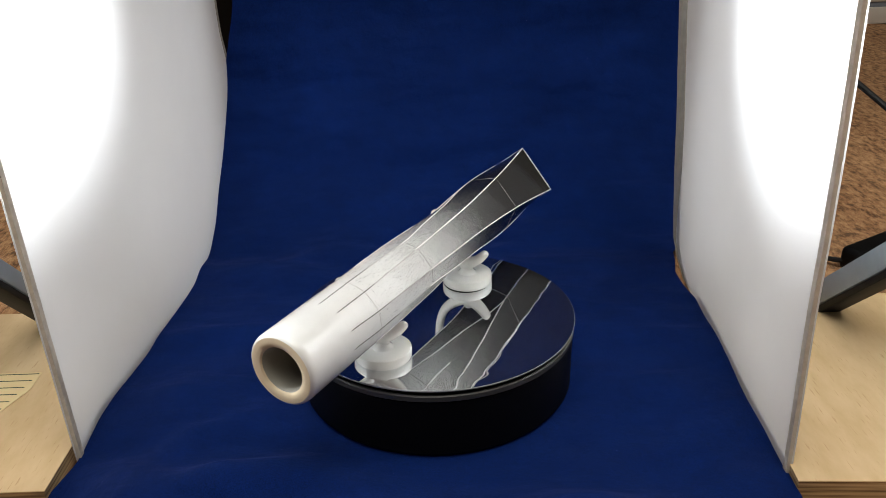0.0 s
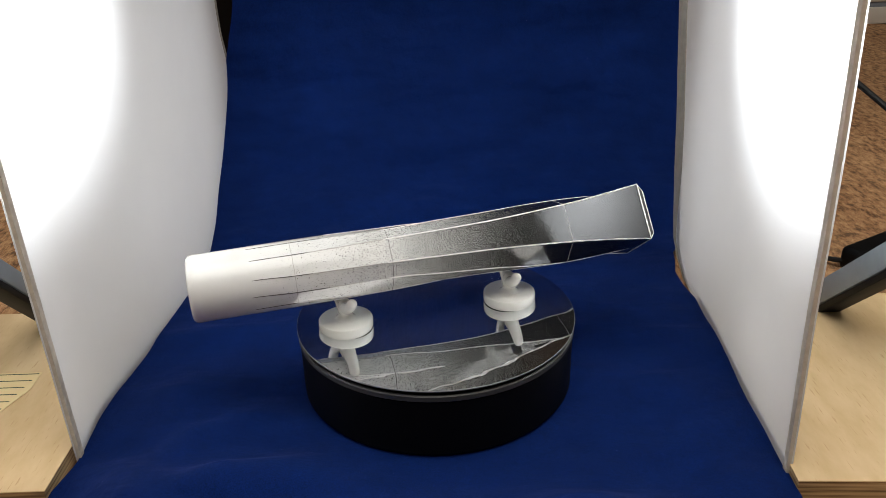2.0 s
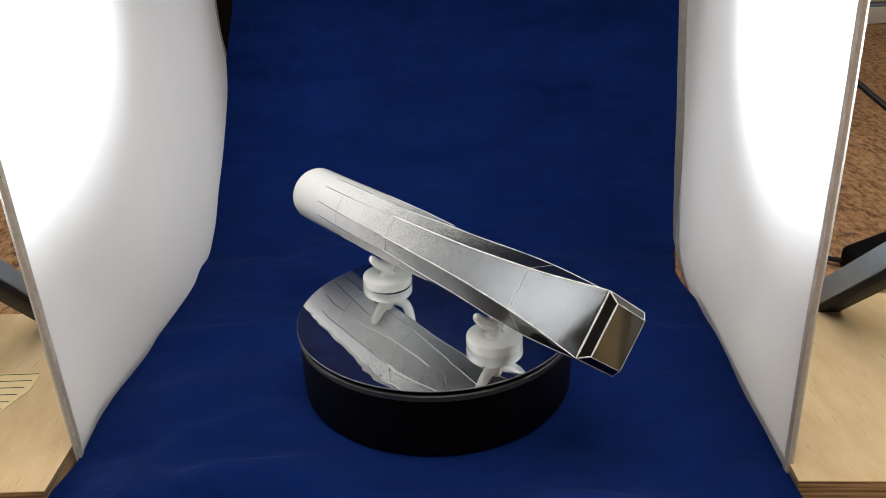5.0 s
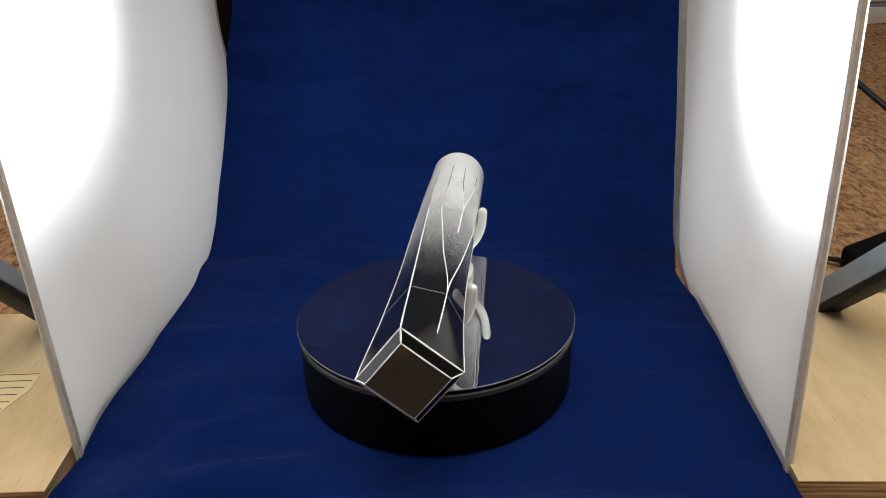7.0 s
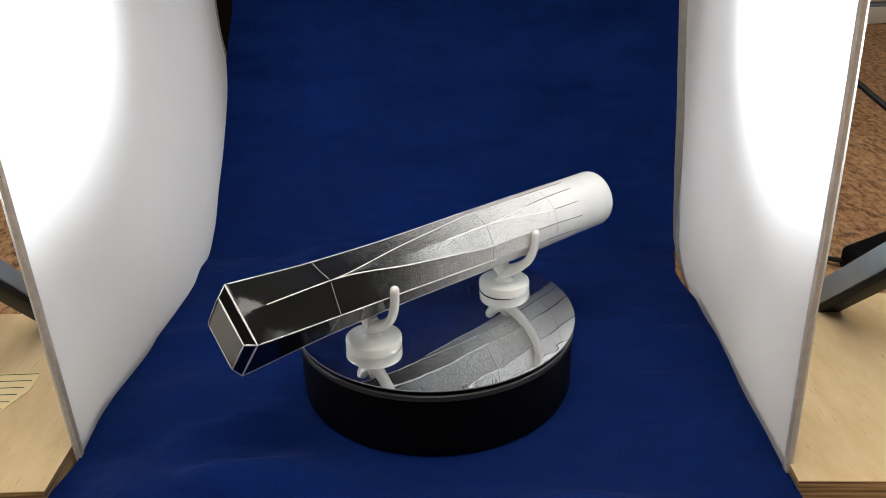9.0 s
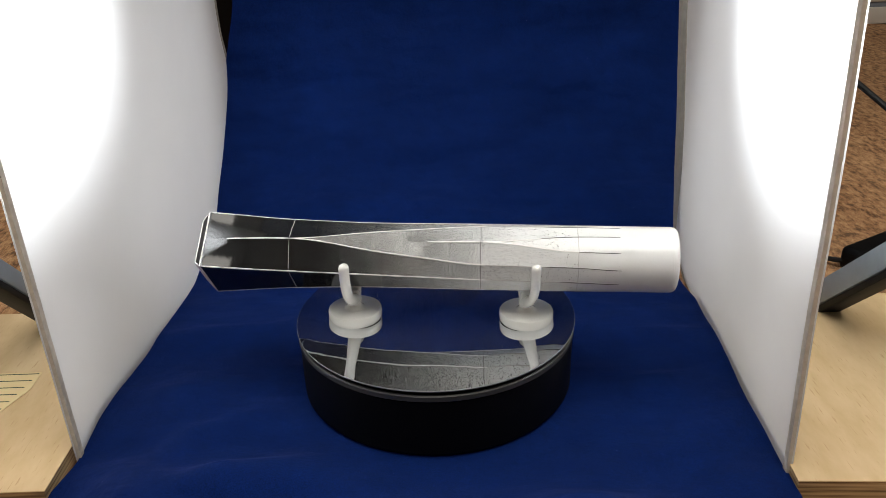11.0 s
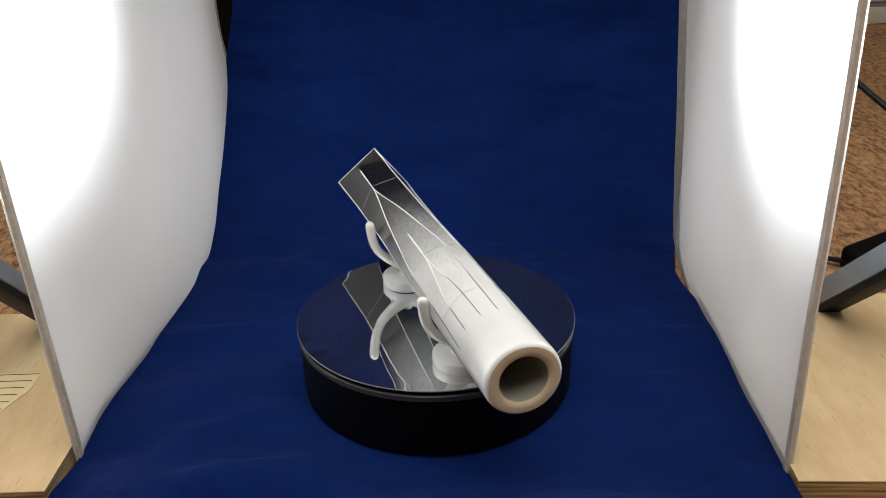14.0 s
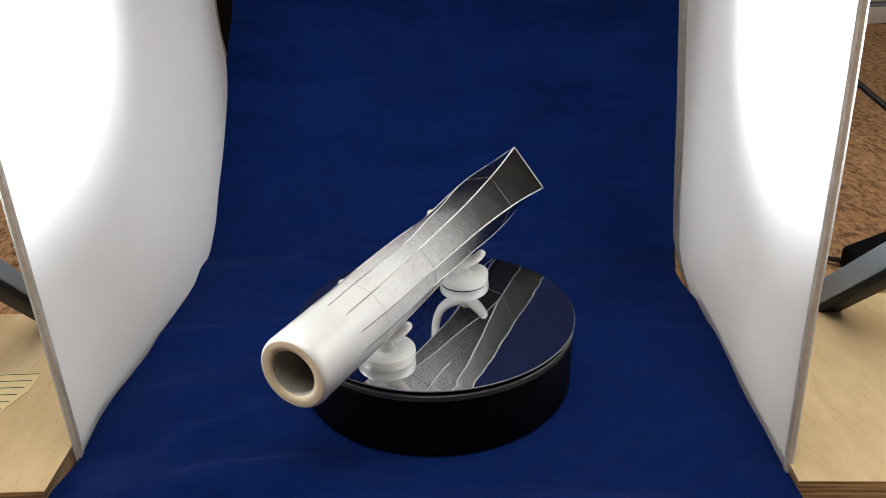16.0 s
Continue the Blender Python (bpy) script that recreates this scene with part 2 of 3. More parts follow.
# ---- room ----
room = [("wall_north", box(-2.4, 2.8, 1.47, 1.57, CARPET, 2.5)), ("wall_south", box(-2.4, 2.8, -2.3, -2.2, CARPET, 2.5)),
        ("wall_west", box(-2.5, -2.4, -2.3, 1.57, CARPET, 2.5)), ("wall_east", box(2.8, 2.9, -2.3, 1.57, CARPET, 2.5))]
for name, bm in room:
    tagged(mesh_object(name, bm, M_WALL), "plain painted wall of the room", "wall", kind="structure")
tagged(mesh_object("ceiling", box(-2.5, 2.9, -2.3, 1.57, 2.5, 2.6), M_CEIL), "plain dim ceiling of the room", "ceiling", kind="structure")
tagged(mesh_object("baseboard", box(-2.4, 2.8, 1.405, 1.47, CARPET, -0.0250, 0.002), M_SKIRT), "off-white painted baseboard along the wall", "baseboard", kind="structure")
tagged(mesh_object("trim", box(-2.4, 2.8, 1.412, 1.47, -0.0248, -0.0132, 0.001), M_TRIM), "grey-blue strip above the baseboard", "trim", kind="structure")
tagged(mesh_object("trim", box(-2.4, 2.8, 1.408, 1.47, -0.0130, 0.0300, 0.003), M_SKIRT), "off-white upper moulding of the baseboard", "trim", kind="structure")


def carpet_at(u, v):
    x, y = -2.4 + 5.2 * u, -2.2 + 3.7 * v
    return (x, y, CARPET + 0.003 * (noise.noise((x * 40, y * 40, 0)) - 0.4))


tagged(mesh_object("floor", sheet(260, 190, carpet_at), M_CARPET), "brown tufted carpet", "carpet", kind="structure")


# ---- backdrop cloth ----
# folds on the floor: both ends, height and half width
CREASES = [(0.112, 0.040, 0.221, 0.0485, 0.0045, 0.011), (0.147, 0.073, 0.217, 0.080, 0.003, 0.010), (-0.160, -0.075, -0.112, -0.038, 0.005, 0.012),
           (-0.131, -0.115, -0.074, -0.098, 0.0045, 0.010), (-0.218, 0.067, -0.128, 0.082, 0.0045, 0.012), (0.130, -0.022, 0.200, -0.010, 0.0035, 0.012)]


def cloth_at(u, v):
    # along v: over the floor, through a wide bend, up the back
    run = v * 1.75
    flat, bend = 0.53, 0.27
    arc = bend * math.pi / 2
    if run < flat:
        y, z = -0.33 + run, 0.0
    elif run < flat + arc:
        a = (run - flat) / bend
        y, z = -0.33 + flat + bend * math.sin(a), bend * (1 - math.cos(a))
    else:
        y, z = -0.33 + flat + bend, bend + run - flat - arc
    x0 = lerp_table(y, [-0.33, -0.12, -0.092, -0.033, 0.023, 0.09, 0.145, 0.2, 0.3, 0.46], [-0.262, -0.240, -0.2350, -0.2395, -0.2340, -0.2285, -0.2300, -0.240, -0.245, -0.238])
    x1 = lerp_table(y, [-0.33, -0.132, -0.09, -0.06, -0.014, 0.035, 0.100, 0.125, 0.15, 0.199, 0.23, 0.28, 0.46], [0.209, 0.2125, 0.2150, 0.2162, 0.2194, 0.2230, 0.2262, 0.2215, 0.2195, 0.231, 0.262, 0.34, 0.36])
    x0 += lerp_table(z, [0.09, 0.22, 0.26, 0.34], [0, 0.016, 0, -0.12]) if y > 0.44 else 0
    x = x0 + (x1 - x0) * u
    edge = min(u, 1 - u)
    w = 0.0150 * noise.noise((x * 5 + y * 2, run * 10, 3.1)) + 0.0110 * noise.noise((x * 12 - y * 5, run * 22, 7.7))
    if run < flat + 0.1:
        w += 0.0130 * noise.noise((x * 4 + 3, y * 26 + x * 6, 1.7)) * min(1, max(0, (y + 0.02) / 0.08 if x > 0 else (y + 0.12) / 0.1))
        # soft folds across the floor
        for ax, ay, bx, by, rise, wide in CREASES:
            ln = math.hypot(bx - ax, by - ay)
            ux, uy = (bx - ax) / ln, (by - ay) / ln
            t, d = (x - ax) * ux + (y - ay) * uy, (y - ay) * ux - (x - ax) * uy
            if -0.03 < t < ln + 0.03:
                w += 1.5 * rise * math.exp(-(d / wide) ** 2) * min(1, (t + 0.03) / 0.03, (ln + 0.03 - t) / 0.03)
        # a fold that runs out from the foot of the left board
        d, along = (x + 0.235) * 0.57 + (y + 0.10) * 0.82, (x + 0.235) * 0.82 - (y + 0.10) * 0.57
        if -0.01 < along < 0.16:
            w += 0.007 * math.exp(-((d + 0.006) / 0.010) ** 2) * min(1, (0.16 - along) / 0.08)
    if y < -0.06 and run < flat:
        # loose waves in the front of the cloth, and the fold at its front corner
        w += 0.020 * (noise.noise((x * 10 + y * 8, y * 19 - x * 8, 5.3)) + 0.3) * min(1, (-0.06 - y) / 0.08)
        d = (x + 0.2328) * 0.427 + (y + 0.0928) * 0.904
        w += 0.013 * (math.exp(-(d / 0.012) ** 2) if d > 0 else math.exp(d / 0.05)) * math.exp(-max(0.0, x + 0.20) / 0.035)
    w *= 0.08 + 0.92 * min(1, edge / 0.12)
    far = math.hypot(x, y) if run < flat else 1
    w *= min(1, max(0, (far - 0.10) / 0.08))
    w += 0.0025 * math.exp(-edge / 0.03) * (0.3 + 1.1 * noise.noise((run * 13, 0 if u < 0.5 else 5, 1)))
    x += 0.005 * noise.noise((run * 13, 2.0 if u < 0.5 else 8.0, 4)) * math.exp(-edge / 0.03)
    lean = min(math.pi / 2, max(0.0, (run - flat) / bend))
    w = max(w, -0.002 - 0.2 * max(0.0, run - flat)) * (1 - 0.78 * lean / (math.pi / 2))
    y, z = y - w * math.sin(lean), z + w * math.cos(lean)
    return (x, y, FLOOR + z)


cloth = mesh_object("backdrop", sheet(120, 240, cloth_at), M_CLOTH, smooth=180)
tagged(cloth, "deep blue fabric backdrop swept from the floor up behind", "backdrop cloth", kind="structure")
# black sheet added behind the cloth so the gap at its edge stays dark
tagged(mesh_object("gap_sheet", box(-0.33, 0.36, 0.492, 0.500, CARPET, 0.98, 0.001), M_BLACK), "black sheet added behind the blue cloth to darken the gap beside it", "board")


# ---- white side boards ----
def side_board(name, plan, near, far, sgn, height, strip, label, bow=0.0):
    """near, far: y of the upright edges by height, as (z list, y list). sgn: +1 when the thickness goes towards +x."""
    base = empty(name)

    def at(off):
        def f(u, v):
            z = FLOOR - 0.004 + (height - FLOOR) * v
            y0, y1 = lerp_table(z, *near), lerp_table(z, *far)
            y = y0 + (y1 - y0) * u
            low = lerp_table(y, *plan) - sgn * bow * math.exp(-((z - 0.065) / 0.06) ** 2) * max(0.0, (y - 0.25) / 0.2)
            return (low + sgn * off + 0.001 * noise.noise((y * 9, z * 9, sgn)), y, z)
        return f
    part("sheet", sheet(40, 48, at(0.0)), M_BOARD, base, "white translucent sheet lit from behind")
    t = 0.0018
    for nm, u, mat in (("near_edge", 0.0, M_EDGE), ("far_edge", 1.0, M_FAR_STRIP)):
        bm = bmesh.new()
        rows = []
        for j in range(49):
            a, b = Vector(at(0.0)(u, j / 48)), Vector(at(t)(u, j / 48))
            d = 0.005 if u == 0 else -strip
            e = Vector((0, d, 0))
            rows.append([bm.verts.new(q) for q in (a + Vector((-sgn * 0.0006, 0, 0)), b, b + e, a + e + Vector((-sgn * 0.0006, 0, 0)))])
        for r0, r1 in zip(rows, rows[1:]):
            for i in range(4):
                bm.faces.new((r0[i], r0[(i + 1) % 4], r1[(i + 1) % 4], r1[i]))
        bm.faces.new(rows[0])
        bm.faces.new(rows[-1])
        bmesh.ops.recalc_face_normals(bm, faces=bm.faces[:])
        part(nm, bm, mat, base, "grey-brown cut foam edge" if u == 0 else "beige strip along the far edge")
    bm = bmesh.new()
    rows = []
    for j in range(49):
        b = Vector(at(t)(0.0, j / 48))
        rows.append([bm.verts.new(b + Vector((sgn * c, d, 0))) for c, d in ((0.0003, 0), (0.0012, 0), (0.0012, 0.006), (0.0003, 0.006))])
    for r0, r1 in zip(rows, rows[1:]):
        for i in range(4):
            bm.faces.new((r0[i], r0[(i + 1) % 4], r1[(i + 1) % 4], r1[i]))
    bmesh.ops.recalc_face_normals(bm, faces=bm.faces[:])
    part("paper_face", bm, M_BOARD, base, "white paper facing")
    return tagged(base, label, "foam board", group="white side boards")


side_board("foam_board", ([-0.09, -0.04, 0.03, 0.09, 0.174, 0.25, 0.312, 0.44], [-0.2335, -0.2375, -0.2315, -0.226, -0.223, -0.2255, -0.231, -0.236]), ([-0.06, 0.05, 0.2], [-0.086, -0.092, -0.095]),
           ([-0.06, -0.04, 0.0, 0.0475, 0.0855, 0.126, 0.17, 0.5], [0.31, 0.345, 0.398, 0.444, 0.451, 0.4435, 0.445, 0.44]), -1, 0.44, 0.007,
           "tall white foam board, bowed, beside the blue cloth", 0.005)
side_board("foam_board", ([-0.125, -0.06, 0.04, 0.107, 0.2], [0.2115, 0.2145, 0.222, 0.2255, 0.231]), ([-0.06, 0.1, 0.23], [-0.125, -0.1215, -0.1155]),
           ([-0.06, -0.05, -0.04, -0.02, 0.025, 0.08, 0.177, 0.5], [0.135, 0.17, 0.194, 0.203, 0.214, 0.224, 0.249, 0.32]), 1, 0.44, 0.024,
           "white foam board standing upright on plywood beside the cloth")


# ---- plywood boards ----
def ply_board(x0, x1, y0, y1, top, label, turn=0.0):
    base = empty("plywood_board")
    m = Matrix.Translation((x0, y0, 0)) @ Matrix.Rotation(radians(turn), 4, "Z") @ Matrix.Translation((-x0, -y0, 0))
    thick = top - CARPET + 0.002
    part("veneer", box(x0, x1, y0, y1, top - 0.0012, top, 0.0004, m), M_PLY, base, "pale pine face veneer")
    part("core", box(x0 + 0.0006, x1 - 0.0006, y0 + 0.0006, y1 - 0.0006, top - thick, top - 0.0012, 0, m), M_PLY_EDGE, base, "layered plywood edge")
    return tagged(base, label, "plywood", group="plywood boards")


ply_board(-0.75, -0.2405, -0.124, 0.104, -0.045, "pale plywood board on the carpet under a ruled paper")
ply_board(0.2120, 0.75, -0.140, 0.097, -0.045, "pale plywood board lying on the carpet", -3.6)

# ruled paper on the plywood
paper = empty("paper_sheet")
bm = bmesh.new()
face = bm.faces.new([bm.verts.new(p) for p in ((-0.42, 0.010, 0), (-0.42, -0.045, 0), (-0.307, -0.045, 0), (-0.296, -0.014, 0), (-0.2965, 0.0085, 0))])
lift = bmesh.ops.extrude_face_region(bm, geom=[face])
bmesh.ops.translate(bm, verts=[w for w in lift["geom"] if isinstance(w, bmesh.types.BMVert)], vec=(0, 0, 0.0005))
bmesh.ops.recalc_face_normals(bm, faces=bm.faces[:])
bm.transform(Matrix.Translation((0, 0, -0.0448)))
part("sheet", bm, M_PAPER, paper, smooth=0)
for i in range(7):
    y = 0.0065 - 0.0088 * i
    part("ruled_line", box(-0.42, -0.298 - 0.0016 * i, y - 0.0004, y + 0.0004, -0.0446, -0.0441), M_INK, paper, smooth=0)
tagged(paper, "pale green paper with dark ruled lines on plywood", "paper")


# ---- turntable ----
turntable = empty("turntable")
tagged(turntable, "round black motorised turntable with a mirrored top", "turntable")
part("base", lathe([(0, -0.0515), (0.0958, -0.0515), (0.0976, -0.0492), (0.0980, -0.014), (0.0976, -0.0100), (0.090, -0.0095), (0, -0.0095)], 128), M_BLACK, turntable, "black plastic drum")
part("collar", lathe([(0.090, -0.0093), (0.0978, -0.0093), (0.0988, -0.0085), (0.0988, -0.0052), (0.0980, -0.0045), (0.0970, -0.0044), (0.0962, -0.0052), (0.0950, -0.0060)], 128, closed=True), M_RIM, turntable, "dark grey rim band")
platter = part("platter", lathe([(0, -0.0085), (0.0935, -0.0085), (0.0940, -0.0080), (0.0940, -0.0050), (0.0935, -0.0046), (0, -0.0046)], 128), M_BLACK, turntable, "black rotating platter")
DISH = 1.6     # the thin mirror sags: its radius of curvature


def sag(r):
    return -(0.0991 ** 2 - r * r) / (2 * DISH)


part("mirror", lathe([(0.0991 * (1 - i / 40), sag(0.0991 * (1 - i / 40))) for i in range(41)], 160), M_MIRROR, platter, "round mirror, slightly dished", smooth=180)
part("mirror_edge", lathe([(0.0, -0.0044), (0.060, -0.0032), (0.0985, -0.0014), (0.0994, -0.0009), (0.0994, -0.0003), (0.0991, 0.0)], 160), M_GLASS_EDGE, platter, "thin ground edge of the mirror", smooth=40)


# ---- the tube ----
MUZZLE, YAW, TILT, LENGTH = Vector((-0.08374, -0.13822, 0.04524)), 60.21, 0.563, 0.3174
TUBE = Matrix.Translation(MUZZLE) @ Matrix.Rotation(radians(YAW), 4, "Z") @ Matrix.Rotation(radians(-TILT), 4, "Y")
S_KEYS = [0.0, 0.036, 0.0635, 0.1283, 0.1640, 0.1945, 0.2583, 0.3174]
# ridges: the angle and radius of each along the tube; each pair of corners mirrors another
CORNER_A = [122, 122, 122.5, 119, 116.5, 114, 105.5, 96.5]
BRANCH_R = [91, 91, 91, 92, 82, 73, 51.5, 51.5]
SPLIT_R = [65, 65, 64, 51.5, 51.5, 51.5, 51.5, 51.5]
SPLIT_L = [34.5, 34.5, 35.5, 51.5, 51.5, 51.5, 51.5, 51.5]
BRANCH_L = [5, 5, 8.5, 11, 21, 30.5, 51.5, 51.5]
CORNER_C = [-24, -24, -21, -18, -15, -12.5, -4.0, 6.5]
CORNER_R = [0.0224, 0.0225, 0.0227, 0.0226, 0.0224, 0.0223, 0.0243, 0.0295]
BRANCH_RAD = [0.0224, 0.0225, 0.0227, 0.0222, 0.0219, 0.0217, 0.0236, 0.02086]
SPLIT_RAD = [0.0224, 0.0225, 0.0226, 0.0224, 0.0213, 0.0208, 0.0236, 0.02086]
HALF = [(BRANCH_L, BRANCH_RAD), (SPLIT_L, SPLIT_RAD), (SPLIT_R, SPLIT_RAD), (BRANCH_R, BRANCH_RAD), (CORNER_A, CORNER_R), ([180 + c for c in CORNER_C], CORNER_R)]
RIDGES = HALF + [([a + 180 for a in ang], rad) for ang, rad in HALF]


def smooth_interp(s, ys):
    """A monotone smooth curve through the keys."""
    i = max(0, min(len(S_KEYS) - 2, int(np.searchsorted(S_KEYS, s) - 1)))
    def slope(j):
        if j <= 0 or j >= len(S_KEYS) - 1:
            return 0.0
        a = (ys[j] - ys[j - 1]) / (S_KEYS[j] - S_KEYS[j - 1])
        b = (ys[j + 1] - ys[j]) / (S_KEYS[j + 1] - S_KEYS[j])
        return 0.0 if a * b <= 0 else 2 * a * b / (a + b)
    h = S_KEYS[i + 1] - S_KEYS[i]
    t = min(1, max(0, (s - S_KEYS[i]) / h))
    m0 = slope(i)
    m1 = slope(i + 1) if i + 1 < len(S_KEYS) - 1 else (ys[i + 1] - ys[i]) / h
    return ((2 * t ** 3 - 3 * t * t + 1) * ys[i] + (t ** 3 - 2 * t * t + t) * h * m0 + (-2 * t ** 3 + 3 * t * t) * ys[i + 1] + (t ** 3 - t * t) * h * m1)


def ridge_point(k, s):
    ang, rad = RIDGES[k]
    a, r = radians(smooth_interp(s, ang)), smooth_interp(s, rad)
    return Vector((s, r * math.cos(a), r * math.sin(a)))


def section(s, per=6):
    """The outline of the tube at s: straight facets between ridges, round towards the muzzle."""
    pts = [ridge_point(k, s) for k in range(12)]
    w = min(1, max(0, (s - 0.036) / 0.07))
    w = w * w * (3 - 2 * w)
    out = []
    for k in range(12):
        a, b = pts[k], pts[(k + 1) % 12]
        aa, ab = math.atan2(a.z, a.y), math.atan2(b.z, b.y)
        ab = aa + (ab - aa) % (2 * math.pi) if (b - a).length > 1e-6 else aa
        for j in range(per):
            t = j / per
            q = a.lerp(b, t)
            if w < 1:
                an = aa + (ab - aa) * t
                r = (a.yz.length * (1 - t) + b.yz.length * t)
                q = Vector((s, r * math.cos(an), r * math.sin(an))).lerp(q, w)
            out.append(q)
    return out


def slant(bm):
    """The muzzle is cut a little askew, longer on one side."""
    for w in bm.verts:
        if w.co.x < 0.036:
            w.co.x -= (0.0032 - 0.03 * w.co.y) * (1 - w.co.x / 0.036)
    return bm


def on_tube(bm):
    slant(bm).transform(TUBE)
    return bm


tube = empty("faceted_tube")
tagged(tube, "glossy white-to-black speckled tube flaring to a square end, on hooks", "tube ornament")
stations = sorted(set([round(0.004 + 0.0035 * i, 5) for i in range(90)] + S_KEYS[1:]))
stations = [s for s in stations if s <= LENGTH]
bm = bmesh.new()
uv = bm.loops.layers.uv.new("along")
rings = [[bm.verts.new(p) for p in section(s)] for s in stations]
for r0, r1 in zip(rings, rings[1:]):
    n = len(r0)
    for i in range(n):
        j = (i + 1) % n
        q = (r0[i], r1[i], r1[j], r0[j])
        if (r0[i].co - r0[j].co).length < 1e-7 and (r1[i].co - r1[j].co).length < 1e-7:
            continue
        f = bm.faces.new(q)
        for lp in f.loops:
            lp[uv].uv = (lp.vert.co.x, 0)
bmesh.ops.remove_doubles(bm, verts=bm.verts[:], dist=2e-6)
bmesh.ops.recalc_face_normals(bm, faces=bm.faces[:])
slant(bm)
bm.transform(TUBE)
body = part("body", bm, M_TUBE, tube, "white glaze fading to black through fine speckles", smooth=6.5)
AXIS_X = Matrix.Rotation(radians(90), 4, "Y")
bm = lathe([(0.0224, 0.0041), (0.0223, 0.0030), (0.0219, 0.0014), (0.0212, 0.0005), (0.0203, 0.0)], 96, AXIS_X)
bm.loops.layers.uv.new("along")
part("rim", on_tube(bm), M_TUBE, tube, "rounded white rim")
part("lip", on_tube(lathe([(0.0203, 0.0), (0.0175, -0.0003), (0.0150, 0.0001), (0.0140, 0.0010)], 96, AXIS_X)), M_LIP, tube, "bare cream end face")
part("bore", on_tube(lathe([(0.0140, 0.0010), (0.0138, 0.003), (0.0137, 0.036), (0.0136, 0.16), (0, 0.16)], 64, AXIS_X)), M_BORE, tube, "hollow bore")

# the square end: bevel and end face
SQ_OUT = [Vector((LENGTH, 0.0295 * math.cos(radians(6.5 + 90 * i)), 0.0295 * math.sin(radians(6.5 + 90 * i)))) for i in range(4)]
SQ_IN = [Vector((LENGTH + 0.0052, 0.0232 * math.cos(radians(6.5 + 90 * i)), 0.0232 * math.sin(radians(6.5 + 90 * i)))) for i in range(4)]
for i in range(4):
    j = (i + 1) % 4
    bm = bmesh.new()
    bm.faces.new([bm.verts.new(p) for p in (SQ_OUT[i], SQ_OUT[j], SQ_IN[j], SQ_IN[i])])
    back = bmesh.ops.extrude_face_region(bm, geom=bm.faces[:])
    for w in back["geom"]:
        if isinstance(w, bmesh.types.BMVert):
            w.co.x -= 0.0015
    bmesh.ops.recalc_face_normals(bm, faces=bm.faces[:])
    bm.transform(TUBE)
    part("bevel", bm, M_BLACK_GLOSS, tube, "black glazed bevel", smooth=0)
bm = bmesh.new()
bm.faces.new([bm.verts.new(p) for p in SQ_IN])
bmesh.ops.subdivide_edges(bm, edges=bm.edges[:], cuts=1)
bm.transform(TUBE)
part("end_face", bm, M_END, tube, "smoky dark glossy end face", smooth=0)


def stripe(points, width, mat, name="stripe", label="", up=0.00018):
    """A thin raised line along points on the tube (in the tube's own space)."""
    pts = [Vector(p) for p in points]
    bm = bmesh.new()
    rows = []
    n = len(pts)
    for i, p in enumerate(pts):
        d = (pts[min(i + 1, n - 1)] - pts[max(i - 1, 0)]).normalized()
        out = Vector((0, p.y, p.z)).normalized()
        sd = d.cross(out).normalized()
        w = width * (0.85 + 0.3 * noise.noise(p * 180)) * 0.5
        if i in (0, n - 1):
            w *= 0.45
        rows.append([bm.verts.new(p + sd * w * a + out * b) for a, b in ((-1.0, -0.0004), (-0.8, up * 0.8), (0, up * 1.25), (0.8, up * 0.8), (1.0, -0.0004))])
    for r0, r1 in zip(rows, rows[1:]):
        for k in range(4):
            bm.faces.new((r0[k], r0[k + 1], r1[k + 1], r1[k]))
    bm.transform(TUBE)
    bmesh.ops.recalc_face_normals(bm, faces=bm.faces[:])
    return part(name, bm, mat, tube, label, smooth=60)


def surface(s, k):
    """The ridge k as it lies on the finished surface."""
    return section(s)[k * 6]


def span(a, b, step=0.004):
    n = max(2, int((b - a) / step))
    return [a + (b - a) * i / n for i in range(n + 1)]


for k in range(12):
    r = k % 6
    if r in (4, 5):
        stripe([surface(s, k) for s in span(0.125, LENGTH)], 0.00105, M_LINE_WHITE)
        stripe([surface(s, k) for s in span(0.075, 0.125)], 0.00065, M_LINE_DIM, label="pale grey line")
        stripe([surface(s, k) for s in span(0.036, 0.075)], 0.0007, M_LINE_DARK, label="dark line")
    elif r in (0, 3):
        stripe([surface(s, k) for s in span(0.125, 0.2583)], 0.00115 if r == 0 else 0.0008, M_LINE_WHITE)
        stripe([surface(s, k) for s in span(0.085, 0.125)], 0.0006, M_LINE_DIM, label="pale grey line")
        stripe([surface(s, k) for s in span(0.035, 0.085)], 0.0007, M_LINE_DARK, label="dark line")
    elif r == 1:
        stripe([surface(s, k) for s in span(0.2583, 0.3015)], 0.0012, M_LINE_WHITE)
        stripe([surface(s, k) for s in span(0.1283, 0.1640)], 0.0012, M_LINE_WHITE)
        stripe([surface(s, k) for s in span(0.0635, 0.1283)], 0.0009, M_LINE_WHITE)
        stripe([surface(s, k) for s in span(0.036, 0.0635)], 0.0007, M_LINE_DARK, label="dark line")
    else:
        stripe([surface(s, k) for s in span(0.088, 0.1283)], 0.0006, M_LINE_WHITE)
        stripe([surface(s, k) for s in span(0.036, 0.088)], 0.0007, M_LINE_DARK, label="dark line")

